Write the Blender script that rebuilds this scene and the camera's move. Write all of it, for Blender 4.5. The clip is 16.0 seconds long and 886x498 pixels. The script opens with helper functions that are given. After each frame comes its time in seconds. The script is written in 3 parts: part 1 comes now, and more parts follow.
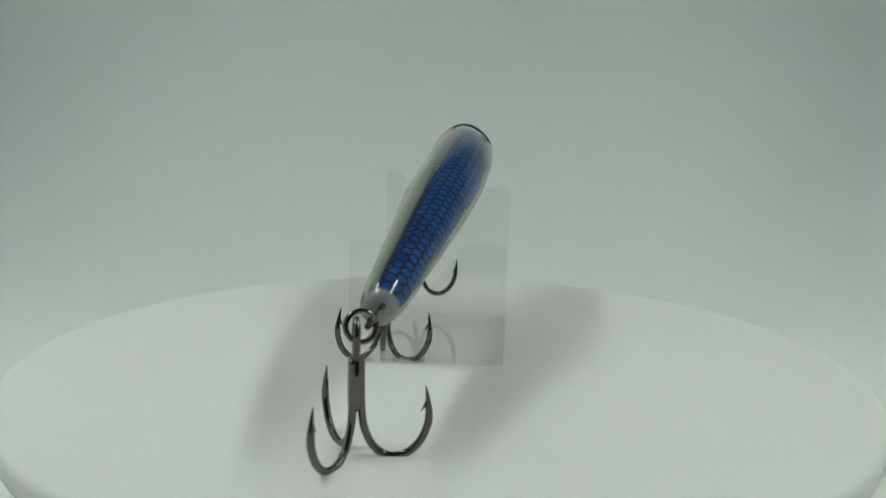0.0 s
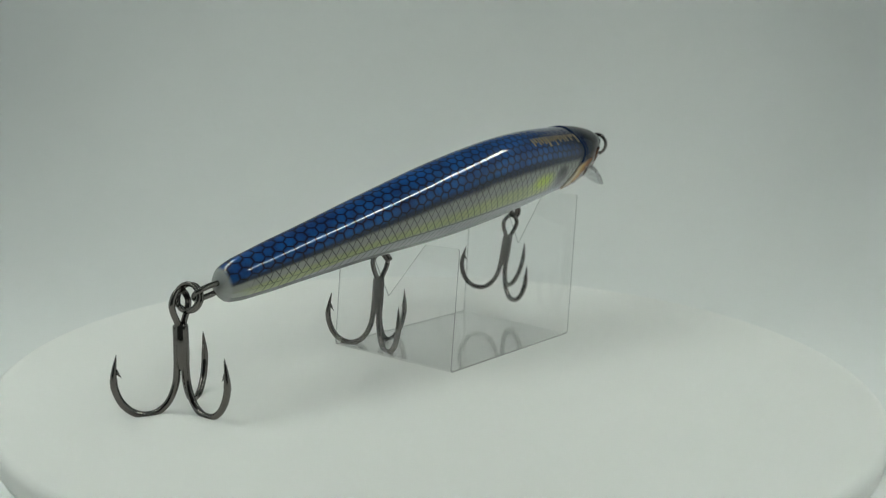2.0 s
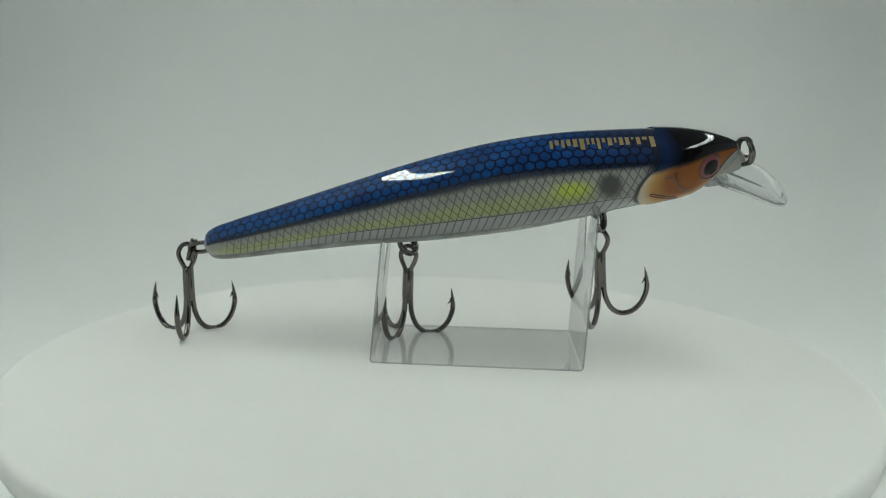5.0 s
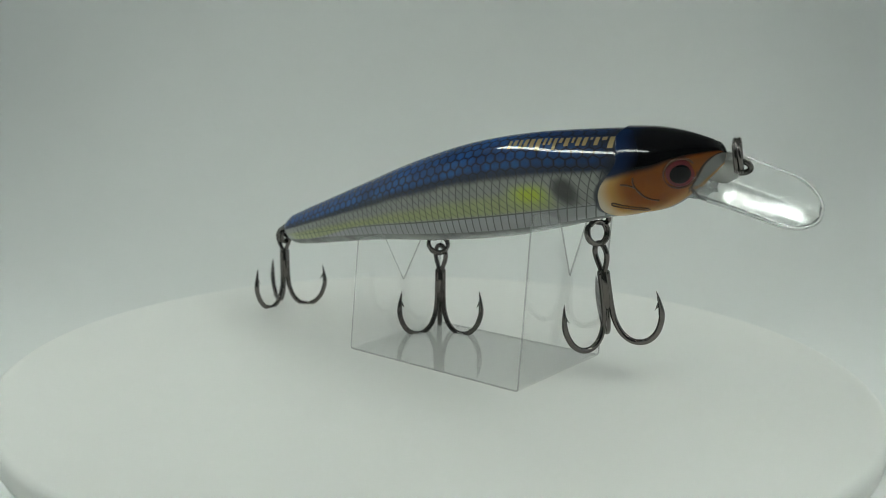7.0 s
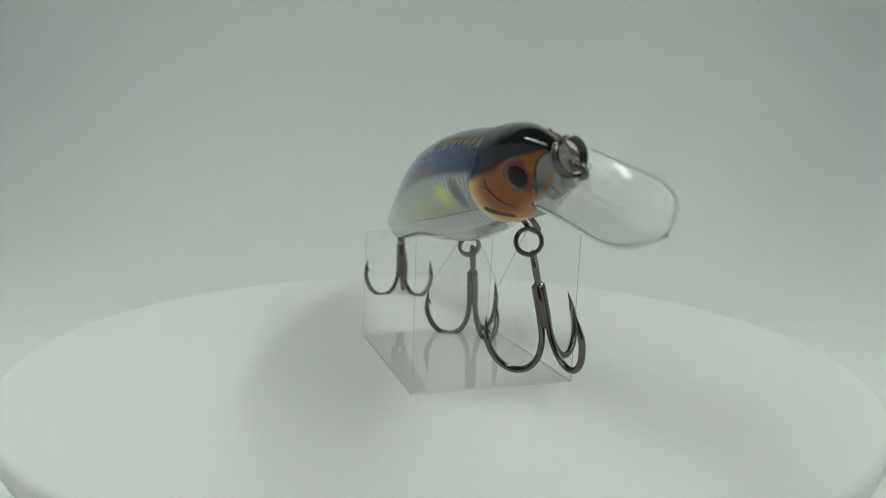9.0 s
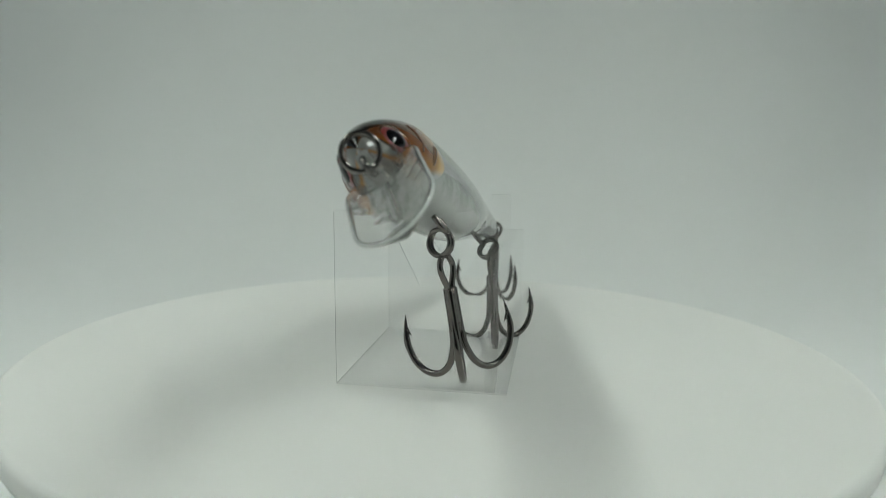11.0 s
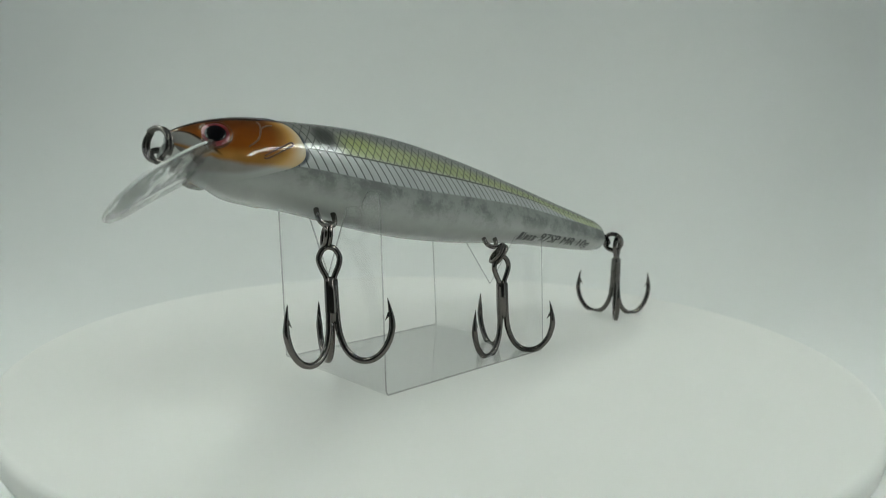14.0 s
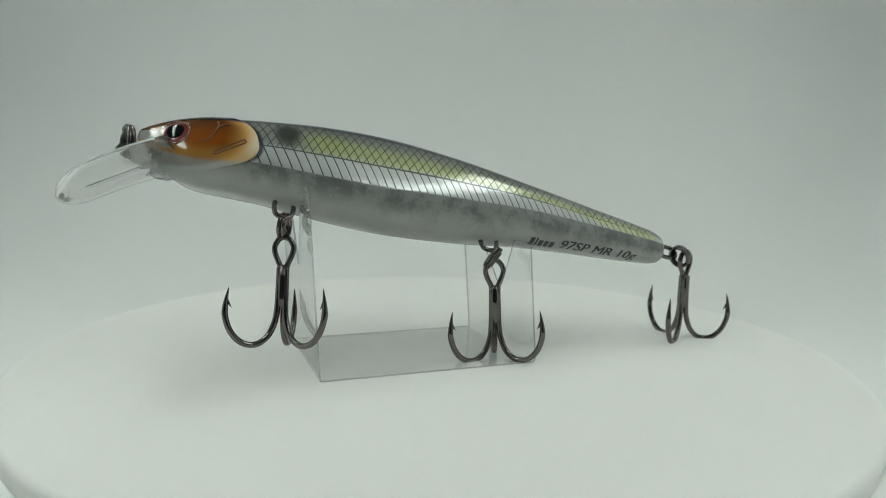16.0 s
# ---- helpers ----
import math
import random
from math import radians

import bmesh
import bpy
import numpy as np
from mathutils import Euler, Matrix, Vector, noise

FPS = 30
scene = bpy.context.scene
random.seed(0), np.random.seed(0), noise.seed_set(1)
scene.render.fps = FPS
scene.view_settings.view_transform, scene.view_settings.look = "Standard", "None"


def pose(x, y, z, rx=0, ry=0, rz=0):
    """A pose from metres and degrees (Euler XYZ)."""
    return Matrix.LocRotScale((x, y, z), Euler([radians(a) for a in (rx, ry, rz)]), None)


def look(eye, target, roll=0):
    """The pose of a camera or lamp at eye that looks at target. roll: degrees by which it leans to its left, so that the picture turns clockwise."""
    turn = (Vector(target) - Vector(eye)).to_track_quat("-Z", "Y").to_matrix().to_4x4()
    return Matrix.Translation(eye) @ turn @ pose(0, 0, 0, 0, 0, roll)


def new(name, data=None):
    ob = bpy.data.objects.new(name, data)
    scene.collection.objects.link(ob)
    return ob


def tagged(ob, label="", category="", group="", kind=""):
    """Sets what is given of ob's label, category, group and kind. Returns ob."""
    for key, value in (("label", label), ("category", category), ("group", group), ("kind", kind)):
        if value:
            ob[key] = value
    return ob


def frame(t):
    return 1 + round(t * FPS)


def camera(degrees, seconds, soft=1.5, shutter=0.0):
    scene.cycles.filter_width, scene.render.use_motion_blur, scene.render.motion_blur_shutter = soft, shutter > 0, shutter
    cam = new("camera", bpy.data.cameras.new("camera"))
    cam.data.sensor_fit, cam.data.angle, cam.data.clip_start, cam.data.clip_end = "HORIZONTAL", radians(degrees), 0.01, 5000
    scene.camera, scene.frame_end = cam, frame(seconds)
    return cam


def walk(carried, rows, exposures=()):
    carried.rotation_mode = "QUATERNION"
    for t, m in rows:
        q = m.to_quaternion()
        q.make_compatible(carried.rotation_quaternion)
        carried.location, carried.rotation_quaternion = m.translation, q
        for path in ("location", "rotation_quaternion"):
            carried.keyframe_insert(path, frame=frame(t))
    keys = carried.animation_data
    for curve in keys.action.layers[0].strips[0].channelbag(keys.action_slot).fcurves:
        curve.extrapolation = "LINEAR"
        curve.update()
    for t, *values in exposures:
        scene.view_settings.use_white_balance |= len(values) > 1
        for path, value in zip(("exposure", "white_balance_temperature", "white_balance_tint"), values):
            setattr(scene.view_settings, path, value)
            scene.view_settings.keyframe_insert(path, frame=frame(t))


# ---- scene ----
import functools

MM = 0.001

# ---------------- camera ----------------
cam = camera(58.62, 16.0, soft=0.8)
EYE = look((0.00038, -0.141, 0.03995), (0.00038, -0.141 + math.cos(radians(8.767)), 0.03995 - math.sin(radians(8.767))), 1.17)
walk(cam, [(0.0, EYE), (16.0, EYE)], [(0.0, -0.12), (2.5, -0.03), (5.0, 0.02), (7.4, -0.06), (8.1, 0.0), (11.0, -0.06), (13.5, 0.03), (16.0, 0.08)])
cam.data.dof.use_dof = True
cam.data.dof.focus_distance = 0.127
cam.data.dof.aperture_fstop = 29.0

# ---------------- world and lights ----------------
world = bpy.data.worlds.new("world")
world.use_nodes = True
world.node_tree.nodes["Background"].inputs[0].default_value = (0.55, 0.6, 0.58, 1)
world.node_tree.nodes["Background"].inputs[1].default_value = 0.05
scene.world = world

LED_COLOUR = (0.90, 1.0, 0.925)
LED_GLOW = 43.5


# ---------------- node helpers ----------------
class Tree:
    """A material's node tree with short calls for arithmetic."""

    def __init__(self, name):
        self.mat = bpy.data.materials.new(name)
        self.mat.use_nodes = True
        self.t = self.mat.node_tree
        self.bsdf = self.t.nodes["Principled BSDF"]

    def link(self, value, socket):
        if isinstance(value, bpy.types.NodeSocket):
            self.t.links.new(value, socket)
        elif isinstance(value, (tuple, list)):
            socket.default_value = (*value, 1) if len(value) == 3 and socket.type == "RGBA" else value
        else:
            socket.default_value = value

    def m(self, op, a, b=0.0, c=0.0, clamp=False):
        n = self.t.nodes.new("ShaderNodeMath")
        n.operation, n.use_clamp = op, clamp
        for v, s in zip((a, b, c), n.inputs):
            self.link(v, s)
        return n.outputs[0]

    def step(self, x, lo, hi):
        n = self.t.nodes.new("ShaderNodeMapRange")
        n.interpolation_type = "SMOOTHSTEP"
        self.link(x, n.inputs[0])
        flip = lo > hi
        n.inputs[1].default_value, n.inputs[2].default_value = (hi, lo) if flip else (lo, hi)
        n.inputs[3].default_value, n.inputs[4].default_value = (1, 0) if flip else (0, 1)
        return n.outputs[0]

    def mix(self, f, a, b):
        n = self.t.nodes.new("ShaderNodeMix")
        n.data_type = "RGBA"
        self.link(f, n.inputs[0])
        self.link(a, n.inputs[6])
        self.link(b, n.inputs[7])
        return n.outputs[2]

    def coord(self, which="Object"):
        return self.t.nodes.new("ShaderNodeTexCoord").outputs[which]

    def uv(self, name):
        n = self.t.nodes.new("ShaderNodeUVMap")
        n.uv_map = name
        s = self.t.nodes.new("ShaderNodeSeparateXYZ")
        self.t.links.new(n.outputs[0], s.inputs[0])
        return s.outputs[0], s.outputs[1]

    def noise(self, scale, detail=3.0, vec=None, rough=0.55):
        n = self.t.nodes.new("ShaderNodeTexNoise")
        n.inputs["Scale"].default_value, n.inputs["Detail"].default_value = scale, detail
        n.inputs["Roughness"].default_value = rough
        self.t.links.new(vec if vec is not None else self.coord(), n.inputs["Vector"])
        return n.outputs[0]

    def bump(self, height, strength, distance):
        n = self.t.nodes.new("ShaderNodeBump")
        n.inputs["Strength"].default_value, n.inputs["Distance"].default_value = strength, distance
        self.link(height, n.inputs["Height"])
        self.t.links.new(n.outputs[0], self.bsdf.inputs["Normal"])

    def coat_bump(self, height, strength, distance):
        n = self.t.nodes.new("ShaderNodeBump")
        n.inputs["Strength"].default_value, n.inputs["Distance"].default_value = strength, distance
        self.link(height, n.inputs["Height"])
        self.t.links.new(n.outputs[0], self.bsdf.inputs["Coat Normal"])

    def put(self, **kw):
        for k, v in kw.items():
            self.link(v, self.bsdf.inputs[k.replace("_", " ")])
        return self.mat


def paper_material():
    """Matt white sweep of a photo tent, very slightly mottled."""
    k = Tree("white_paper")
    n = k.noise(9.0, 4)
    k.bump(k.noise(900.0, 2), 0.08, 0.0002)
    return k.put(Base_Color=k.mix(n, (0.70, 0.705, 0.695), (0.74, 0.745, 0.735)), Roughness=0.9)


def fabric_material():
    """Cool white tent fabric with a fine weave."""
    k = Tree("tent_fabric")
    n = k.noise(12.0, 4)
    k.bump(k.noise(1500.0, 2), 0.1, 0.0003)
    return k.put(Base_Color=k.mix(n, (0.79, 0.82, 0.85), (0.83, 0.86, 0.89)), Roughness=0.9)


def roof_material():
    """Grey roof fabric between the light bars."""
    k = Tree("roof_fabric")
    n = k.noise(14.0, 4)
    return k.put(Base_Color=k.mix(n, (0.10, 0.101, 0.103), (0.13, 0.131, 0.133)), Roughness=0.9)


def room_material():
    """The dim room before the open front of the tent."""
    k = Tree("dim_room")
    n = k.noise(4.0, 4)
    return k.put(Base_Color=k.mix(n, (0.05, 0.052, 0.055), (0.11, 0.112, 0.115)), Roughness=0.8)


def disc_material():
    """Satin white plastic, faint cloudy wear and fine scuffs."""
    k = Tree("white_plastic")
    n = k.noise(35.0, 5)
    fine = k.noise(1400.0, 2)
    k.bump(fine, 0.05, 0.0001)
    col = k.mix(n, (0.70, 0.691, 0.67), (0.74, 0.731, 0.71))
    return k.put(Base_Color=col, Roughness=k.m("MULTIPLY_ADD", n, 0.08, 0.32), Specular_IOR_Level=0.38)


def nickel_material():
    """Black nickel hook wire."""
    k = Tree("black_nickel")
    n = k.noise(900.0, 3)
    col = k.mix(n, (0.125, 0.115, 0.107), (0.185, 0.170, 0.158))
    k.bump(k.noise(2500.0, 2), 0.06, 0.00005)
    return k.put(Base_Color=col, Metallic=1.0, Roughness=k.m("MULTIPLY_ADD", n, 0.12, 0.09))


def steel_material():
    k = Tree("bright_wire")
    n = k.noise(900.0, 3)
    return k.put(Base_Color=k.mix(n, (0.12, 0.112, 0.104), (0.19, 0.18, 0.17)), Metallic=1.0, Roughness=0.24)


def lip_material():
    """Clear moulded plastic, faintly milky with flow marks."""
    k = Tree("clear_lip")
    n = k.noise(140.0, 4)
    k.bump(k.noise(210.0, 2), 0.32, 0.0006)
    return k.put(Base_Color=(0.985, 0.99, 0.988), Transmission_Weight=k.m("MULTIPLY_ADD", n, -0.06, 1.0), Roughness=0.02, IOR=1.40)


def lip_shader():
    """The lip's plastic, half of it plainly see-through so that thin edges stay pale."""
    mat = lip_material()
    t = mat.node_tree
    clear, mix = t.nodes.new("ShaderNodeBsdfTransparent"), t.nodes.new("ShaderNodeMixShader")
    clear.inputs["Color"].default_value = (0.985, 0.99, 0.987, 1)
    mix.inputs[0].default_value = 0.22
    t.links.new(t.nodes["Principled BSDF"].outputs[0], mix.inputs[1])
    t.links.new(clear.outputs[0], mix.inputs[2])
    t.links.new(mix.outputs[0], t.nodes["Material Output"].inputs[0])
    return mat


def lure_material():
    """Foil-and-paint finish under lacquer: blue scaled back, hatched silver flank
    with a chartreuse stripe, pearl belly. uv "girth" is mm along and round the body,
    uv "turn" is mm along and the angle from the back over 180 degrees."""
    k = Tree("lure_paint")
    m = k.m
    s, arc = k.uv("girth")
    _, th = k.uv("turn")
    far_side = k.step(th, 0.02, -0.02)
    th = m("ABSOLUTE", th)
    arc_abs = m("ABSOLUTE", arc)
    mott = k.noise(260.0, 4)
    thn = m("MULTIPLY_ADD", m("SUBTRACT", mott, 0.5), 0.03, th)
    # scales of the back: honeycomb with 1.9 mm cells
    w, h = 1.85, 1.42
    warp = m("SUBTRACT", k.noise(420.0, 2), 0.5)
    x, y = m("DIVIDE", m("MULTIPLY_ADD", warp, 0.75, s), w), m("DIVIDE", m("MULTIPLY_ADD", warp, -0.6, arc), h)
    r3 = 1.7320508
    y = m("MULTIPLY", y, r3 / 2)

    def cell(ox, oy):
        return (m("SUBTRACT", m("FLOORED_MODULO", m("SUBTRACT", x, ox), 1.0), 0.5),
                m("SUBTRACT", m("FLOORED_MODULO", m("SUBTRACT", y, oy), r3), r3 / 2))

    ax, ay = cell(0, 0)
    bx, by = cell(0.5, r3 / 2)

    def sq(p, q):
        return m("ADD", m("MULTIPLY", p, p), m("MULTIPLY", q, q))

    near = m("LESS_THAN", sq(ax, ay), sq(bx, by))

    def pick(p, q):
        return m("ADD", m("MULTIPLY", near, p), m("MULTIPLY", m("SUBTRACT", 1.0, near), q))

    gx, gy = m("ABSOLUTE", pick(ax, bx)), m("ABSOLUTE", pick(ay, by))
    edge = m("SUBTRACT", 0.5, m("MAXIMUM", gx, m("ADD", m("MULTIPLY", gx, 0.5), m("MULTIPLY", gy, r3 / 2))))
    line = k.step(edge, 0.085, 0.035)
    scratch = k.noise(1900.0, 4, rough=0.7)
    cells = m("MULTIPLY_ADD", m("SUBTRACT", scratch, 0.5), 1.5, k.step(edge, -0.05, 0.28), clamp=True)
    # hatching of the flank, either side of the lateral line
    lat = m("MULTIPLY_ADD", s, 0.0011, 0.455)
    foil = m("MULTIPLY_ADD", s, 0.0021, 0.525)
    over = m("SUBTRACT", th, lat)
    p1 = m("ADD", m("DIVIDE", s, 1.52), m("MULTIPLY", arc_abs, 0.34))
    p2 = m("SUBTRACT", m("DIVIDE", s, 1.52), m("MULTIPLY", arc_abs, 0.40))

    def lines(p, w):
        return k.step(m("ABSOLUTE", m("SUBTRACT", m("FLOORED_MODULO", p, 1.0), 0.5)), w, w * 0.35)

    above = m("MULTIPLY", k.step(th, 0.24, 0.29), k.step(over, 0.004, -0.004))
    on_foil = k.step(m("SUBTRACT", th, foil), 0.006, -0.006)
    below = m("MULTIPLY", k.step(over, -0.004, 0.004), on_foil)
    hatch = m("ADD", m("MULTIPLY", above, m("MAXIMUM", lines(p1, 0.092), lines(p2, 0.085))), m("MULTIPLY", below, lines(p1, 0.108)))
    lateral = k.step(m("ABSOLUTE", over), 0.0065, 0.002)
    hatch = m("MAXIMUM", hatch, lateral)
    hatch = m("MULTIPLY", hatch, k.step(s, 2.0, 6.0))
    # paint by angle from the back
    blue = k.mix(cells, (0.004, 0.020, 0.086), (0.006, 0.068, 0.245))
    blue = k.mix(k.step(mott, 0.35, 0.65), blue, k.mix(cells, (0.002, 0.010, 0.050), (0.005, 0.038, 0.15)))
    blue = k.mix(line, blue, (0.002, 0.004, 0.020))
    dark = k.mix(line, (0.006, 0.014, 0.042), (0.002, 0.003, 0.008))
    grey = k.mix(mott, (0.15, 0.154, 0.146), (0.22, 0.225, 0.212))
    grey = k.mix(k.step(thn, 0.25, 0.40), k.mix(mott, (0.09, 0.092, 0.085), (0.14, 0.143, 0.133)), grey)
    # right flank's grey mixed lighter: bounce off the disc put into the colour
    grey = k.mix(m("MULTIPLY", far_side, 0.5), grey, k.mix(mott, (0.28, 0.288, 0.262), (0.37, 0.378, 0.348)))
    yellow = k.mix(mott, (0.31, 0.37, 0.09), (0.40, 0.46, 0.14))
    silver = k.mix(mott, (0.28, 0.289, 0.289), (0.385, 0.394, 0.392))
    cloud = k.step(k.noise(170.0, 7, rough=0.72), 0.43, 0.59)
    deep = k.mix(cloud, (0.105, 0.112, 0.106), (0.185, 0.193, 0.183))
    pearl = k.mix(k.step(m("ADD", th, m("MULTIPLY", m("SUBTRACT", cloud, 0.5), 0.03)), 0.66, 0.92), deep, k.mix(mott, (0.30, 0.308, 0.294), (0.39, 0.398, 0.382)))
    near_head = m("MULTIPLY", k.step(s, 62.0, 83.0), m("MULTIPLY_ADD", k.step(th, 0.11, 0.05), 0.22, 0.69))
    blue = k.mix(near_head, blue, k.mix(line, (0.004, 0.010, 0.030), (0.001, 0.002, 0.007)))
    col = k.mix(k.step(thn, 0.20, 0.25), blue, dark)
    col = k.mix(k.step(thn, 0.265, 0.32), col, grey)
    col = k.mix(k.step(over, -0.035, 0.01), col, silver)
    fade = m("MULTIPLY", k.step(s, -1.0, 6.0), k.step(s, 74.0, 69.0))
    wide = m("MULTIPLY_ADD", k.step(s, 28.0, 4.0), 0.10, 0.012)
    stripe = m("MULTIPLY", m("MULTIPLY", k.step(thn, 0.36, 0.455), k.step(m("SUBTRACT", over, wide), 0.0, -0.035)), fade)
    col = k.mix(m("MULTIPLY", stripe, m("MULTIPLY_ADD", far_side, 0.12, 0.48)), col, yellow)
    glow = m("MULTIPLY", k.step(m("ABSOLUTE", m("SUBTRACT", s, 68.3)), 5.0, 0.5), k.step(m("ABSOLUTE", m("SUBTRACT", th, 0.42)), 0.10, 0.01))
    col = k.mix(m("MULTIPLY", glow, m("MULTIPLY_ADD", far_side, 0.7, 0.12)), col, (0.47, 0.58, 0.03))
    col = k.mix(on_foil, pearl, col)
    ds = m("DIVIDE", m("SUBTRACT", s, 74.6), 2.7)
    dt = m("DIVIDE", m("SUBTRACT", th, 0.42), 0.13)
    spot = k.step(sq(ds, dt), 1.0, 0.08)
    col = k.mix(m("MULTIPLY", spot, 0.9), col, (0.014, 0.015, 0.014))
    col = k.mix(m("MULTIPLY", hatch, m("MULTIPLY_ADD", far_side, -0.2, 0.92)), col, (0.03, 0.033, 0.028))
    col = k.mix(m("MULTIPLY", k.step(s, 0.9, 0.3), 0.9), col, k.mix(mott, (0.27, 0.275, 0.262), (0.36, 0.365, 0.35)))
    # dark paint gathered along the gill edge
    gap, _ = k.uv("turn")
    seam = m("MAXIMUM", m("MULTIPLY", k.step(gap, -2.4, -0.4), k.step(th, 0.42, 0.28)), m("MULTIPLY", m("MULTIPLY", k.step(gap, -1.0, -0.45), 0.85), k.step(th, 0.74, 0.64)))
    col = k.mix(seam, col, (0.006, 0.010, 0.022))
    k.bump(m("ADD", m("MULTIPLY", hatch, -1.0), m("MULTIPLY", k.noise(1500.0, 4), m("MULTIPLY_ADD", on_foil, 0.5, 0.08))), 0.5, 0.00012)
    flank = m("MULTIPLY", on_foil, k.step(th, 0.24, 0.32))
    k.coat_bump(m("ADD", m("MULTIPLY", hatch, -0.6), m("MULTIPLY", k.noise(1700.0, 3, rough=0.65), m("MULTIPLY_ADD", flank, 1.1, 0.12))), 0.38, 0.00006)
    metal = m("MULTIPLY_ADD", flank, 0.20, 0.05)
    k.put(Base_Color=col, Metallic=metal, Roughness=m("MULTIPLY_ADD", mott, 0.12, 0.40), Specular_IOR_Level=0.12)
    return k.put(Coat_Weight=1.0, Coat_Roughness=0.02, Coat_IOR=1.47)


def head_material():
    """Black crown fading to an orange cheek, cream towards the gill edge and throat."""
    k = Tree("head_paint")
    m = k.m
    s, _ = k.uv("girth")
    back, th = k.uv("turn")
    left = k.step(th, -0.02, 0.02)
    th = m("ABSOLUTE", th)
    mott = k.noise(220.0, 4)
    thn = m("MULTIPLY_ADD", m("SUBTRACT", mott, 0.5), 0.04, th)
    orange = k.mix(mott, (0.17, 0.038, 0.002), (0.28, 0.078, 0.006))
    amber = k.mix(mott, (0.42, 0.22, 0.05), (0.52, 0.31, 0.10))
    cream = k.mix(mott, (0.51, 0.44, 0.32), (0.61, 0.54, 0.42))
    black = k.mix(mott, (0.002, 0.002, 0.003), (0.006, 0.006, 0.007))
    rear = m("MULTIPLY_ADD", k.step(th, 0.66, 0.36), 1.6, m("MULTIPLY_ADD", m("SUBTRACT", mott, 0.5), 1.4, back))
    col = k.mix(k.step(rear, 0.5, 3.2), cream, amber)
    col = k.mix(k.step(rear, 2.0, 6.0), col, orange)
    col = k.mix(m("MULTIPLY", k.step(thn, 0.56, 0.68), 0.6), col, amber)
    col = k.mix(k.step(thn, 0.69, 0.75), col, k.mix(mott, (0.31, 0.313, 0.298), (0.40, 0.403, 0.387)))
    # brown mixed over the upper cheek, more on the left than the right
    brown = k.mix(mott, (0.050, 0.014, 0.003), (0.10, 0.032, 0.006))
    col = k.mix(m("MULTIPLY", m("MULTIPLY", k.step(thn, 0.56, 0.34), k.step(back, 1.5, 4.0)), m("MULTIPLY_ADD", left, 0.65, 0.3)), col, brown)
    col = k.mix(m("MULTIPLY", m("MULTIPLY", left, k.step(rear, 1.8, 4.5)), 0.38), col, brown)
    crown = m("ADD", 0.315, m("MULTIPLY", m("SUBTRACT", s, 86.0), -0.006))
    navy = k.mix(mott, (0.004, 0.012, 0.040), (0.006, 0.018, 0.058))
    col = k.mix(k.step(m("SUBTRACT", thn, crown), 0.05, -0.015), col, k.mix(k.step(back, 0.4, 4.0), navy, black))
    snout = m("ADD", s, m("MULTIPLY", m("SUBTRACT", th, 0.25), 16.0))
    col = k.mix(m("MULTIPLY", k.step(m("ABSOLUTE", m("SUBTRACT", snout, 98.0)), 0.38, 0.16), k.step(th, 0.70, 0.62)), col, (0.02, 0.012, 0.006))
    col = k.mix(m("MULTIPLY", m("MULTIPLY", k.step(snout, 98.0, 98.5), k.step(th, 0.16, 0.28)), k.step(th, 0.70, 0.62)), col, k.mix(mott, (0.13, 0.128, 0.118), (0.26, 0.255, 0.24)))
    k.bump(k.noise(700.0, 3), 0.05, 0.0001)
    k.coat_bump(k.noise(900.0, 3), 0.12, 0.00005)
    k.put(Base_Color=col, Metallic=0.05, Roughness=0.5, Specular_IOR_Level=0.02)
    return k.put(Coat_Weight=1.0, Coat_Roughness=0.025, Coat_IOR=1.34)


def diode_material():
    """Four rows of square white diodes, 5 mm wide every 8 mm."""
    k = Tree("diode_strip")
    sep = k.t.nodes.new("ShaderNodeSeparateXYZ")
    k.t.links.new(k.coord(), sep.inputs[0])

    def row(c):
        return k.m("LESS_THAN", k.m("ABSOLUTE", k.m("SUBTRACT", k.m("FLOORED_MODULO", c, 0.008), 0.004)), 0.0025)

    on = k.m("MULTIPLY", row(sep.outputs[1]), row(k.m("ADD", sep.outputs[0], 0.008)))
    k.put(Base_Color=(0.8, 0.8, 0.75), Roughness=0.4, Emission_Color=LED_COLOUR)
    k.link(k.m("MULTIPLY", on, LED_GLOW), k.bsdf.inputs["Emission Strength"])
    return k.mat


def sheet_material(name, most, clear):
    """Clear plastic: see-through, a mirror gloss that grows towards grazing views."""
    k = Tree(name)
    t, gloss = k.t.nodes.new("ShaderNodeBsdfTransparent"), k.t.nodes.new("ShaderNodeBsdfGlossy")
    n = k.noise(90.0, 3)
    k.link(k.mix(n, (clear, clear, clear), (clear + 0.012, clear + 0.012, clear + 0.012)), t.inputs["Color"])
    gloss.inputs["Roughness"].default_value = 0.015
    f = k.t.nodes.new("ShaderNodeLayerWeight")
    f.inputs["Blend"].default_value = 0.5
    gain = k.m("MULTIPLY_ADD", k.m("POWER", f.outputs["Facing"], 4.0), most, 0.038)
    mix = k.t.nodes.new("ShaderNodeMixShader")
    k.link(gain, mix.inputs[0])
    k.t.links.new(t.outputs[0], mix.inputs[1])
    k.t.links.new(gloss.outputs[0], mix.inputs[2])
    k.t.links.new(mix.outputs[0], k.t.nodes["Material Output"].inputs[0])
    return k.mat


def plain_material(name, a, b, rough, scale=500.0, coat=0.0, metallic=0.0):
    k = Tree(name)
    n = k.noise(scale, 3)
    return k.put(Base_Color=k.mix(n, a, b), Roughness=k.m("MULTIPLY_ADD", n, 0.1, rough), Coat_Weight=coat, Metallic=metallic)


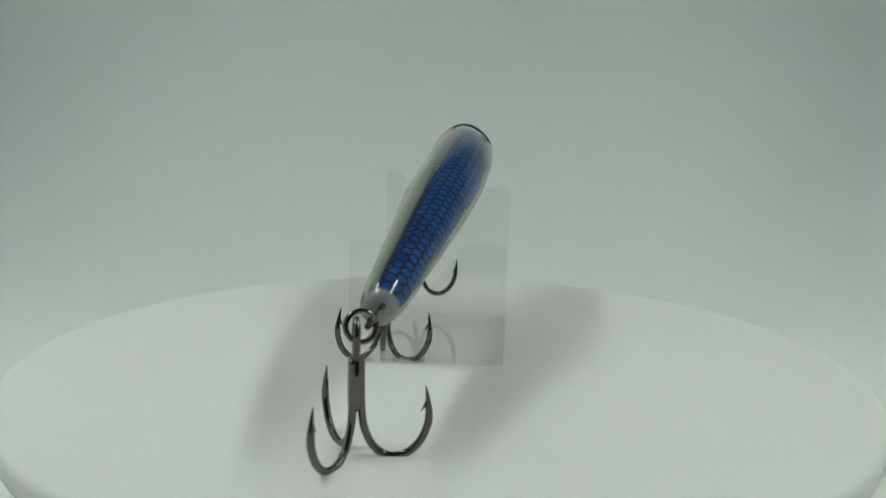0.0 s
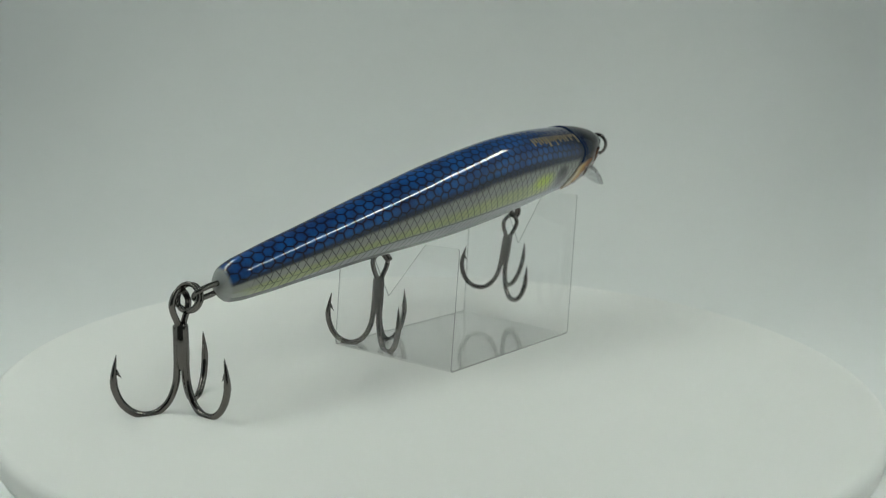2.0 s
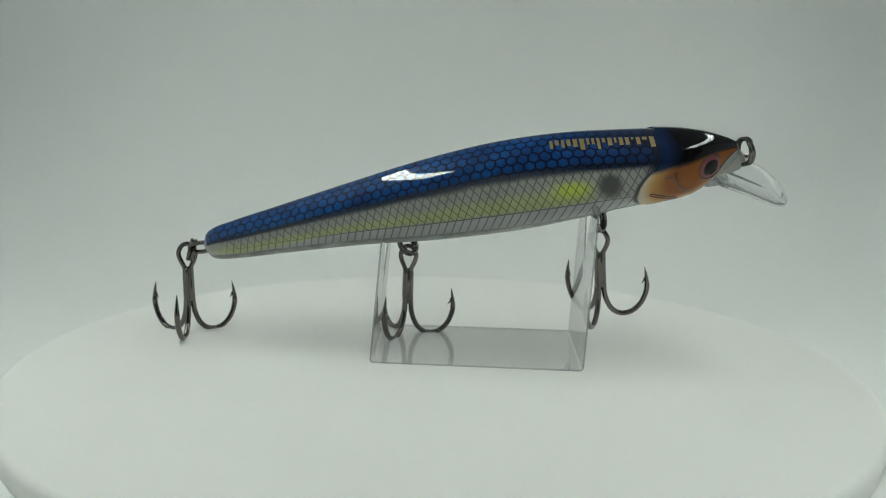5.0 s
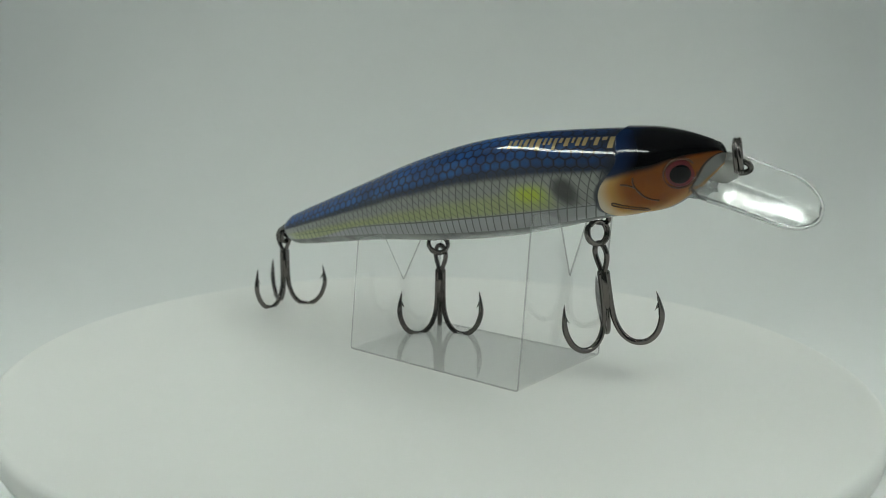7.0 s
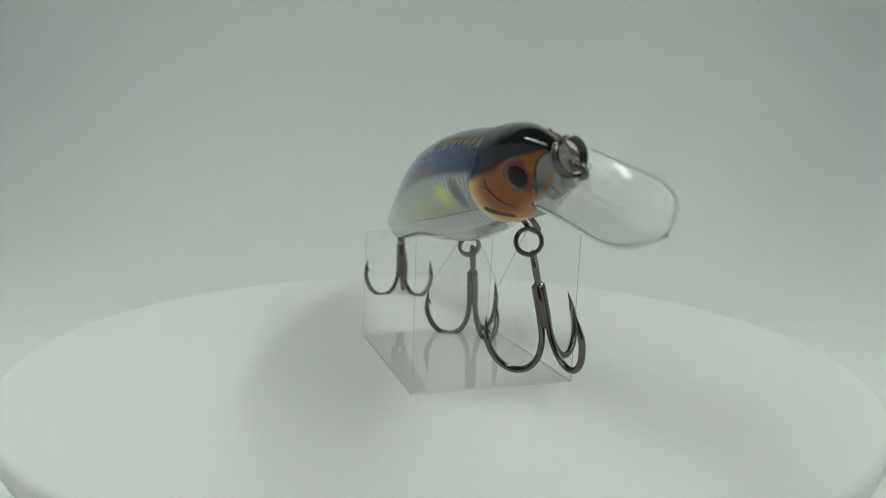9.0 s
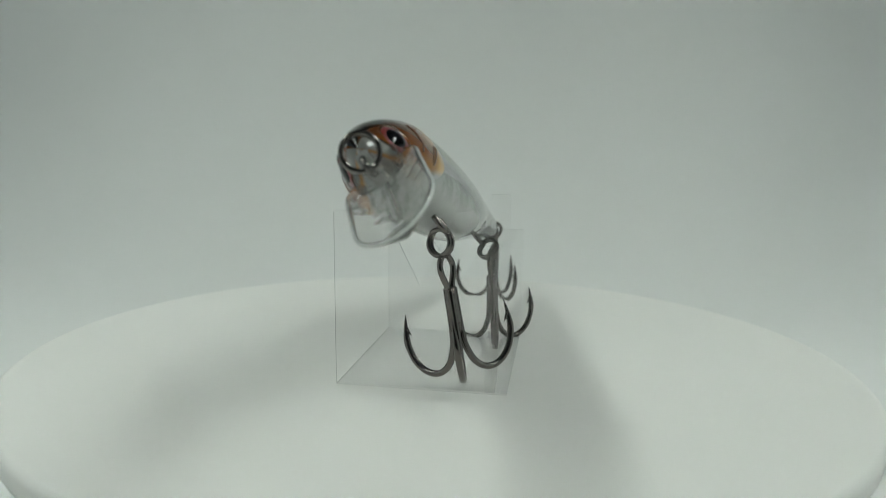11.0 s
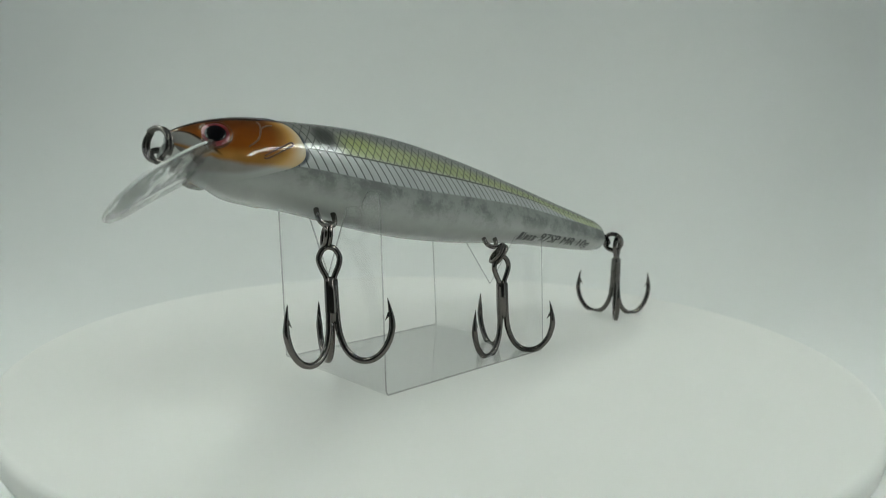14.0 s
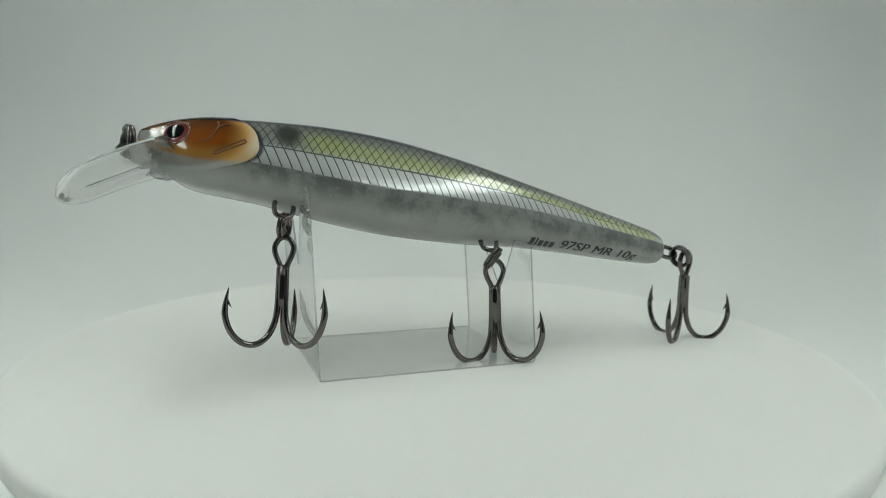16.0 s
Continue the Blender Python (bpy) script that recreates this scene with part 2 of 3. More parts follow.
ROOM, FABRIC, ROOF = room_material(), fabric_material(), roof_material()
PAPER, DISC, NICKEL, STEEL = paper_material(), disc_material(), nickel_material(), steel_material()


def half_clear(mat, alpha):
    mat.node_tree.nodes["Principled BSDF"].inputs["Alpha"].default_value = alpha
    return mat


ACRYLIC, DIODES = sheet_material("clear_sheet", 0.85, 0.988), diode_material()
SHEET_EDGE = plain_material("cut_sheet_edge", (0.32, 0.33, 0.325), (0.48, 0.49, 0.48), 0.3, 300.0, 0.5)
half_clear(SHEET_EDGE, 0.38)
LIP_CLEAR = lip_shader()
MILKY = plain_material("milky_plastic", (0.55, 0.54, 0.51), (0.75, 0.74, 0.71), 0.1, 260.0, 0.8)
MILKY.node_tree.nodes["Principled BSDF"].inputs["Transmission Weight"].default_value = 0.55
# moulded lip edge, its bright highlight put into a pale base colour
LIT_EDGE = plain_material("lit_moulded_edge", (0.72, 0.73, 0.72), (0.88, 0.89, 0.88), 0.08, 700.0, 1.0)
LIT_EDGE.node_tree.nodes["Principled BSDF"].inputs["Transmission Weight"].default_value = 0.1
half_clear(LIT_EDGE, 0.75)
LURE, HEAD = lure_material(), head_material()
EYE_RED = plain_material("eye_red", (0.10, 0.003, 0.005), (0.17, 0.007, 0.010), 0.3, 900.0, 0.35, 0.1)
EYE_BLACK = plain_material("eye_black", (0.002, 0.002, 0.003), (0.005, 0.005, 0.006), 0.03, 900.0, 0.0)
EYE_BLACK.node_tree.nodes["Principled BSDF"].inputs["Specular IOR Level"].default_value = 0.2
EYE_RIM = plain_material("eye_rim", (0.06, 0.02, 0.007), (0.11, 0.04, 0.014), 0.2, 900.0, 0.4)
INK = plain_material("black_ink", (0.010, 0.010, 0.011), (0.02, 0.02, 0.02), 0.35)
GOLD = plain_material("gold_ink", (0.20, 0.145, 0.06), (0.29, 0.215, 0.095), 0.35, 800.0, 0.6, 0.3)
GROOVE = plain_material("groove", (0.055, 0.02, 0.006), (0.10, 0.038, 0.012), 0.4)
GRIT = plain_material("grit", (0.05, 0.05, 0.045), (0.12, 0.12, 0.11), 0.6)
HOUSING = plain_material("grey_housing", (0.55, 0.56, 0.56), (0.62, 0.63, 0.62), 0.5, 60.0)


# ---------------- mesh helpers ----------------
def part(name, bm, material, parent=None, label="", smooth=True):
    """Link a bmesh as one mesh object, under its parent if one is given."""
    me = bpy.data.meshes.new(name)
    bmesh.ops.recalc_face_normals(bm, faces=bm.faces)
    bm.to_mesh(me)
    bm.free()
    me.materials.append(material)
    for p in me.polygons:
        p.use_smooth = smooth
    ob = new(name, me)
    if parent:
        ob.parent = parent
    return tagged(ob, label)


def lathe(profile, steps=128):
    """A turned solid from (radius, z) in metres, closed at both ends."""
    bm = bmesh.new()
    rings = []
    for r, z in profile:
        rings.append([bm.verts.new((r * math.cos(2 * math.pi * i / steps), r * math.sin(2 * math.pi * i / steps), z)) for i in range(steps)])
    for a, b in zip(rings, rings[1:]):
        for i in range(steps):
            bm.faces.new((a[i], a[(i + 1) % steps], b[(i + 1) % steps], b[i]))
    bm.faces.new(rings[0])
    bm.faces.new(rings[-1])
    return bm


def smooth_path(points, per=8):
    """Catmull-Rom through the points."""
    pts = [Vector(p) for p in points]
    pts = [2 * pts[0] - pts[1]] + pts + [2 * pts[-1] - pts[-2]]
    out = []
    for i in range(1, len(pts) - 2):
        p0, p1, p2, p3 = pts[i - 1:i + 3]
        for j in range(per):
            t = j / per
            out.append(0.5 * (2 * p1 + (p2 - p0) * t + (2 * p0 - 5 * p1 + 4 * p2 - p3) * t * t + (3 * p1 - p0 - 3 * p2 + p3) * t ** 3))
    return out + [pts[-2]]


def tube(bm, path, radius, sides=10, closed=False):
    """A round wire along a path; radius is a number or one per point."""
    n = len(path)
    rad = [radius] * n if not isinstance(radius, (list, tuple)) else radius
    rings, up = [], None
    for i, p in enumerate(path):
        a = path[(i - 1) % n] if closed or i else p
        b = path[(i + 1) % n] if closed or i < n - 1 else p
        d = (b - a).normalized()
        if up is None:
            up = d.orthogonal().normalized()
        up = (up - d * up.dot(d)).normalized()
        side = d.cross(up)
        rings.append([bm.verts.new(p + (up * math.cos(2 * math.pi * k / sides) + side * math.sin(2 * math.pi * k / sides)) * rad[i]) for k in range(sides)])
    pairs = list(zip(rings, rings[1:])) + ([(rings[-1], rings[0])] if closed else [])
    for a, b in pairs:
        for k in range(sides):
            bm.faces.new((a[k], a[(k + 1) % sides], b[(k + 1) % sides], b[k]))
    if not closed:
        bm.faces.new(rings[0])
        bm.faces.new(rings[-1])


def ring_path(radius, n=40, squash=1.0):
    return [Vector((radius * math.cos(2 * math.pi * i / n), radius * squash * math.sin(2 * math.pi * i / n), 0)) for i in range(n)]


def slab(outline, thick, bevel=0.0):
    """A flat sheet from an outline in its own xy plane, thick along z, edges bevelled."""
    bm = bmesh.new()
    low = [bm.verts.new((x, y, -thick / 2)) for x, y in outline]
    high = [bm.verts.new((x, y, thick / 2)) for x, y in outline]
    n = len(outline)
    bm.faces.new(low[::-1])
    bm.faces.new(high)
    for i in range(n):
        bm.faces.new((low[i], low[(i + 1) % n], high[(i + 1) % n], high[i]))
    if bevel:
        rim = [e for e in bm.edges if len(e.link_faces) == 2 and abs(e.verts[0].co.z - e.verts[1].co.z) < 1e-9]
        bmesh.ops.bevel(bm, geom=rim, offset=bevel, segments=2, affect="EDGES", profile=0.6)
    return bm


def axes(origin, x, y, z):
    m = Matrix((x, y, z)).transposed().to_4x4()
    m.translation = origin
    return m


# ---------------- the photo tent ----------------
FLOOR_Z = -0.022


def sweep_backdrop():
    """White paper that runs over the floor and curves up into the back wall."""
    prof = [(-0.34, FLOOR_Z)] + [(-0.30 + 0.02 * i, FLOOR_Z) for i in range(20)]
    y0, r = 0.10, 0.20
    for i in range(1, 25):
        a = math.pi / 2 * i / 24
        prof.append((y0 + r * math.sin(a), FLOOR_Z + r - r * math.cos(a)))
    prof += [(y0 + r, z) for z in (0.20, 0.23, 0.262)]
    bm = bmesh.new()
    rows = []
    for off in (0.0, -0.0012):
        for x in (-0.336, 0.336):
            rows.append([bm.verts.new((x, y - (off if z > FLOOR_Z + 0.08 else 0), z + off)) for y, z in prof])
    a, b, c, d = rows
    for i in range(len(prof) - 1):
        bm.faces.new((a[i], b[i], b[i + 1], a[i + 1]))
        bm.faces.new((c[i], c[i + 1], d[i + 1], d[i]))
        bm.faces.new((a[i], a[i + 1], c[i + 1], c[i]))
        bm.faces.new((b[i], d[i], d[i + 1], b[i + 1]))
    bm.faces.new((a[0], c[0], d[0], b[0]))
    bm.faces.new((a[-1], b[-1], d[-1], c[-1]))
    ob = part("backdrop", bm, PAPER)
    return tagged(ob, "seamless matt white paper sweep behind the turntable", "backdrop", kind="structure")


def wall(name, lo, hi, label, material=PAPER):
    bm = bmesh.new()
    bmesh.ops.create_cube(bm, size=1.0)
    for v in bm.verts:
        v.co = [l + (c + 0.5) * (h - l) for c, l, h in zip(v.co, lo, hi)]
    return tagged(part(name, bm, material, smooth=False), label, "wall", kind="structure")


sweep_backdrop()
wall("wall_west", (-0.342, -0.34, -0.022), (-0.337, 0.305, 0.262), "cool white fabric side of the photo tent", FABRIC)
wall("wall_east", (0.337, -0.34, -0.022), (0.342, 0.305, 0.262), "cool white fabric side of the photo tent", FABRIC)
wall("wall_south", (-0.342, -0.347, -0.022), (0.342, -0.342, 0.262), "dim room wall seen through the open front of the tent", ROOM)
wall("ceiling", (-0.342, -0.347, 0.263), (0.342, 0.305, 0.268), "grey fabric roof of the photo tent", ROOF)


def led_bar(x, lean):
    """A slim light bar under the roof with a row of diodes along its lower face."""
    bar = new("light_bar")
    bar.matrix_basis = pose(x, -0.05, 0.250, 8, lean, 0)
    bm = slab([(-0.022, -0.154), (0.022, -0.154), (0.022, 0.154), (-0.022, 0.154)], 0.012, 0.002)
    ob = part("housing", bm, HOUSING, bar, smooth=False)
    ob.location = (0, 0, -0.0065)
    bm = slab([(-0.016, -0.150), (0.016, -0.150), (0.016, 0.150), (-0.016, 0.150)], 0.0006)
    ob = part("diode_strip", bm, DIODES, bar, "white diodes", False)
    ob.location = (0, 0, -0.0132)
    return tagged(bar, "slim grey light bar fixed under the tent roof", "lamp", group="light bars")


for bar_x, bar_lean in ((-0.145, 9), (0.168, 0)):
    led_bar(bar_x, bar_lean)


# ---------------- turntable ----------------
def turntable():
    """A thin round plate whose top falls off very slightly to a rounded rim."""
    R, low, edge = 0.0731, -0.0056, -0.0007
    prof = [(0.02, low), (R - 0.004, low), (R - 0.0012, low + 0.0003), (R - 0.0004, low + 0.0011)]
    for i in range(0, 9):
        a = math.pi / 2 * i / 8
        prof.append((R - 0.0013 + 0.0013 * math.cos(a), edge - 0.0013 + 0.0013 * math.sin(a)))
    prof += [(R * 0.93, edge * 0.9), (R * 0.83, edge * 0.78), (R * 0.7, edge * 0.6), (R * 0.6, edge * 0.42), (R * 0.5, edge * 0.2), (R * 0.38, 0.0), (R * 0.3, 0.0), (R * 0.02, 0.0)]
    table = new("turntable")
    part("plate", lathe(prof, 192), DISC, table)
    prof = [(0.050, FLOOR_Z), (0.054, FLOOR_Z + 0.0004), (0.055, FLOOR_Z + 0.002), (0.055, -0.0075), (0.053, -0.0057), (0.01, -0.0057)]
    part("foot", lathe(prof, 96), DISC, table)
    return tagged(table, "round white plastic display turntable with a softly rounded rim", "turntable")


# ---------------- the lure ----------------
LURE_AT = Vector((-7.4922, -43.6969, 17.1456)) * MM
FWD, LEFT, UP = Vector((0.1430, 0.9680, 0.2061)), Vector((-0.7772, -0.0191, 0.6289)), Vector((0.6127, -0.2501, 0.7497))
LURE_POSE = axes(LURE_AT, FWD, LEFT, UP)

STATION = [0.0, 1.93, 5.78, 14.45, 28.91, 43.36, 57.82, 69.38, 77.09, 82.87, 88.65, 92.51, 96.36]
TOP = [2.3, 3.05, 3.75, 5.05, 7.15, 9.15, 10.05, 9.05, 7.55, 6.35, 5.20, 4.0, 1.95]
BOTTOM = [-2.7, -3.2, -3.6, -4.15, -5.05, -6.95, -7.95, -7.30, -6.45, -6.30, -6.10, -4.35, -1.5]
HALF = [2.2, 2.7, 3.15, 3.75, 4.85, 5.75, 6.1, 6.2, 6.1, 5.85, 4.75, 3.05, 1.2]


def hermite(x, xs, ys):
    """Smooth monotone-ish interpolation."""
    i = max(0, min(len(xs) - 2, int(np.searchsorted(xs, x)) - 1))

    def slope(j):
        if j == 0:
            return (ys[1] - ys[0]) / (xs[1] - xs[0])
        if j == len(xs) - 1:
            return (ys[-1] - ys[-2]) / (xs[-1] - xs[-2])
        a, b = (ys[j] - ys[j - 1]) / (xs[j] - xs[j - 1]), (ys[j + 1] - ys[j]) / (xs[j + 1] - xs[j])
        ha, hb = xs[j] - xs[j - 1], xs[j + 1] - xs[j]
        return (a * hb + b * ha) / (ha + hb)

    h = xs[i + 1] - xs[i]
    t = (x - xs[i]) / h
    m0, m1 = slope(i) * h, slope(i + 1) * h
    return (2 * t ** 3 - 3 * t * t + 1) * ys[i] + (t ** 3 - 2 * t * t + t) * m0 + (3 * t * t - 2 * t ** 3) * ys[i + 1] + (t ** 3 - t * t) * m1


@functools.lru_cache(maxsize=None)
def section(s):
    """Half width, mid height and half height of the body at s mm from the tail."""
    q = min(max(s, 0.0), 96.36)
    zt, zb, w = hermite(q, STATION, TOP), hermite(q, STATION, BOTTOM), hermite(q, STATION, HALF)
    k = 1.0
    if s < 0.9:
        k = math.sqrt(max(0.0, 1 - ((0.9 - s) / 1.5) ** 2))
    if s > 96.36:
        k = math.sqrt(max(0.0, 1 - ((s - 96.36) / 0.75) ** 2))
    return w * k, (zt + zb) / 2, (zt - zb) / 2 * k


def skin(s, turn, lift=0.0):
    """A point of the body's skin in mm; turn is degrees from the back, plus to the left side."""
    w, zc, h = section(round(s, 4))
    a = radians(turn)
    e = 2 / 2.3
    si, co = math.sin(a), math.cos(a)
    return Vector((s, (w + lift) * math.copysign(abs(si) ** e, si), zc + (h + lift) * math.copysign(abs(co) ** e, co)))


def skin_normal(s, turn):
    d1 = skin(s + 0.2, turn) - skin(s - 0.2, turn)
    d2 = skin(s, turn + 2) - skin(s, turn - 2)
    return d2.cross(d1).normalized() if d2.cross(d1).dot(skin(s, turn) - Vector((s, 0, section(round(s, 4))[1]))) > 0 else d1.cross(d2).normalized()


def skin_mesh(grid, uv_rows, cap_first, cap_last):
    """A closed skin from rows of points (mm) that run round the body."""
    bm = bmesh.new()
    girth, turn = bm.loops.layers.uv.new("girth"), bm.loops.layers.uv.new("turn")
    rows = [[bm.verts.new(p * MM) for p in row] for row in grid]
    n = len(grid[0])
    for i in range(len(rows) - 1):
        for j in range(n):
            k = (j + 1) % n
            f = bm.faces.new((rows[i][j], rows[i][k], rows[i + 1][k], rows[i + 1][j]))
            for loop, (r, c) in zip(f.loops, ((i, j), (i, j + 1), (i + 1, j + 1), (i + 1, j))):
                g, t = uv_rows[r][c]
                loop[girth].uv, loop[turn].uv = g, t
    for row, cap in ((rows[0], cap_first), (rows[-1], cap_last)):
        if cap:
            f = bm.faces.new(row)
            i = 0 if row is rows[0] else len(rows) - 1
            for loop in f.loops:
                loop[girth].uv, loop[turn].uv = uv_rows[i][0]
    return bm


ROUND = 120


def arcs(row):
    """Signed arc length in mm from the back, for a row that starts under the belly."""
    d = [0.0]
    for a, b in zip(row, row[1:]):
        d.append(d[-1] + (b - a).length)
    mid = d[len(row) // 2]
    d.append(d[-1] + (row[0] - row[-1]).length)
    return [x - mid for x in d]


GILL_TURN = [0, 25, 45, 60, 75, 90, 105, 118, 130, 142, 155, 168, 180]
GILL_S = [83.0, 83.6, 83.4, 82.0, 80.4, 79.3, 78.9, 79.6, 81.5, 84.5, 87.5, 89.3, 90.0]


def gill(turn):
    return hermite(abs(turn), GILL_TURN, GILL_S)


def body_mesh():
    stations = [-0.58, -0.5, -0.3, 0.0, 0.4, 0.9] + [1.3 + 0.45 * i for i in range(199)]
    grid, uvs = [], []
    for s in stations:
        turns = [-180 + 360 * j / ROUND for j in range(ROUND)]
        row = [skin(s, t, -0.25 * min(1.0, max(0.0, (s - gill(t)) / 1.5))) for t in turns]
        grid.append(row)
        a = arcs(row)
        uvs.append([((s, a[j]), (s - gill(-180 + 360 * j / ROUND), (-180 + 360 * j / ROUND) / 180)) for j in range(ROUND + 1)])
    return skin_mesh(grid, uvs, True, True)


def head_mesh():
    grid, uvs = [], []
    steps = [(-0.10, -0.2), (-0.03, 0.05), (0.03, 0.22), (0.12, 0.28)] + [(f, 0.25) for f in np.linspace(0, 1, 70)[1:]]
    for n, (f, lift) in enumerate(steps):
        row, uv = [], []
        for j in range(ROUND + 1):
            t = -180 + 360 * j / ROUND
            g = gill(t)
            s = g + f if n < 4 else g + 0.10 + (97.12 - g - 0.10) * f
            if j < ROUND:
                low = min(1.0, max(0.0, (abs(t) - 128) / 22))
                row.append(skin(s, t, (lift * (1 - low) - 0.04 * low) * min(1.0, max(0.0, (97.1 - s) / 1.5))))
            uv.append((s, s - g, t))
        a = arcs(row)
        grid.append(row)
        uvs.append([((uv[j][0], a[j]), (uv[j][1], uv[j][2] / 180)) for j in range(ROUND + 1)])
    return skin_mesh(grid, uvs, False, True)


def on_skin(line, lift):
    """Points of (s, turn) lifted off the skin."""
    out = []
    for s, t in line:
        out.append((skin(s, t) + skin_normal(s, t) * lift) * MM)
    return out


def dome(radius, height, rings=8, seg=32):
    """A shallow lens, round z, base at z=0."""
    bm = bmesh.new()
    rows = []
    for i in range(rings):
        a = math.pi / 2 * i / rings
        r, z = radius * math.cos(a), height * math.sin(a)
        rows.append([bm.verts.new((r * math.cos(2 * math.pi * k / seg), r * math.sin(2 * math.pi * k / seg), z)) for k in range(seg)])
    top = bm.verts.new((0, 0, height))
    base = bm.verts.new((0, 0, -radius * 0.25))
    for a, b in zip(rows, rows[1:]):
        for k in range(seg):
            bm.faces.new((a[k], a[(k + 1) % seg], b[(k + 1) % seg], b[k]))
    for k in range(seg):
        bm.faces.new((rows[-1][k], rows[-1][(k + 1) % seg], top))
        bm.faces.new((rows[0][(k + 1) % seg], rows[0][k], base))
    return bm


def glyphs(text, size, shear=0.0):
    """Flat letters of the built-in font as (verts, faces), in the xy plane."""
    cu = bpy.data.curves.new("letters", "FONT")
    cu.body, cu.size, cu.resolution_u, cu.shear, cu.offset = text, size, 3, shear, 0.0
    ob = bpy.data.objects.new("letters", cu)
    scene.collection.objects.link(ob)
    bpy.context.view_layer.update()
    me = ob.evaluated_get(bpy.context.evaluated_depsgraph_get()).to_mesh()
    verts, faces = [v.co.copy() for v in me.vertices], [tuple(p.vertices) for p in me.polygons]
    ob.to_mesh_clear()
    bpy.data.objects.remove(ob)
    bpy.data.curves.remove(cu)
    return verts, faces


def printed(name, verts, faces, place, material, parent, label):
    """Ink on the skin: place maps a flat point to (s, turn). Cut fine enough to follow the curve."""
    bm = bmesh.new()
    vs = [bm.verts.new(v) for v in verts]
    for f in faces:
        try:
            bm.faces.new([vs[i] for i in f])
        except ValueError:
            pass
    bmesh.ops.triangulate(bm, faces=bm.faces[:])
    xs, ys = [v.x for v in verts], [v.y for v in verts]
    for axis, lo, hi, step in ((0, min(xs), max(xs), 0.6), (1, min(ys), max(ys), 0.22)):
        q = lo + step
        while q < hi:
            co = Vector((q, 0, 0)) if axis == 0 else Vector((0, q, 0))
            no = Vector((1, 0, 0)) if axis == 0 else Vector((0, 1, 0))
            bmesh.ops.bisect_plane(bm, geom=bm.verts[:] + bm.edges[:] + bm.faces[:], plane_co=co, plane_no=no)
            q += step
    for v, p in zip(bm.verts[:], on_skin([place(v.co) for v in bm.verts], 0.06)):
        v.co = p
    return part(name, bm, material, parent, label)


def bar_shapes(widths, height, gap, cuts=4):
    """Plain blocks side by side, cut into strips so that they follow a curve."""
    verts, faces, x = [], [], 0.0
    for w, h in widths:
        for i in range(cuts + 1):
            for j in range(3):
                verts.append(Vector((x + w * i / cuts, height * h * j / 2, 0)))
        o = len(verts) - 3 * (cuts + 1)
        for i in range(cuts):
            for j in range(2):
                faces.append((o + 3 * i + j, o + 3 * i + 3 + j, o + 3 * i + 4 + j, o + 3 * i + 1 + j))
        x += w + gap
    return verts, faces, x - gap


LIP_ROOT, LIP_TILT, LIP_LONG, LIP_WIDE = Vector((91.0, 0, -1.3)), -38.0, 18.8, 5.3


def lip_half(x):
    """Half the lip's width in mm, x mm from its root."""
    if x < 2.6:
        return 2.4 + (LIP_WIDE - 2.4) * (x / 2.6) ** 0.7
    if x > LIP_LONG - 6.2:
        q = (x - (LIP_LONG - 6.2)) / 6.2
        return LIP_WIDE * math.sqrt(max(0.0, 1 - q ** 2.1)) + 0.02
    return LIP_WIDE


def lip_dish(f, g):
    """How far the lip's middle sheet bows out of its plane, in mm."""
    return (1.25 * g * g - 0.55) * (0.25 + 0.75 * min(1.0, f * 2.6)) * (1 - f * 0.35) - 0.35 * f * f


def lip_bead():
    """A thin rounded bead along the lip's border, pale to stand for the edge's highlight."""
    xs = [3.8 + (LIP_LONG - 3.85) * math.sin(math.pi / 2 * i / 40) for i in range(41)]
    side = [Vector((x, lip_half(x), lip_dish(x / LIP_LONG, 1.0))) for x in xs]
    path = side + [Vector((p.x, -p.y, p.z)) for p in reversed(side)]
    bm = bmesh.new()
    tube(bm, [p * MM for p in path], 0.19 * MM, 8)
    return bm


def lip_mesh():
    """A clear diving lip: waisted at the root, parallel sides, round tip, a thin wall that dishes a little."""
    bm = bmesh.new()
    nu, nv = 48, 56
    layers = []
    for side in (1, -1):
        rows = []
        for i in range(nu + 1):
            f = 1 - (1 - i / nu) ** 1.0
            x = LIP_LONG * f
            half = lip_half(x)
            row = []
            for j in range(nv + 1):
                g = -1 + 2 * j / nv
                rim = max(0.0, 1 - g * g) ** 0.2 * min(1.0, ((LIP_LONG - x) / 2.2 + 0.01)) ** 0.5
                ridge = 0.55 * math.exp(-(g / 0.055) ** 2) * max(0.0, 1 - f * 1.25) ** 0.6 if side > 0 else 0.0
                thick = 0.12 + (0.38 - 0.12 * f) * rim + ridge
                dish = lip_dish(f, g)
                row.append(bm.verts.new(Vector((x, g * half, dish + side * thick)) * MM))
            rows.append(row)
        layers.append(rows)
    for k, rows in enumerate(layers):
        for i in range(nu):
            for j in range(nv):
                bm.faces.new((rows[i][j], rows[i][j + 1], rows[i + 1][j + 1], rows[i + 1][j]))
    a, b = layers
    for i in range(nu):
        bm.faces.new((a[i][0], a[i + 1][0], b[i + 1][0], b[i][0]))
        bm.faces.new((a[i][nv], b[i][nv], b[i + 1][nv], a[i + 1][nv]))
    for j in range(nv):
        bm.faces.new((a[0][j], b[0][j], b[0][j + 1], a[0][j + 1]))
        bm.faces.new((a[nu][j], a[nu][j + 1], b[nu][j + 1], b[nu][j]))
    return bm


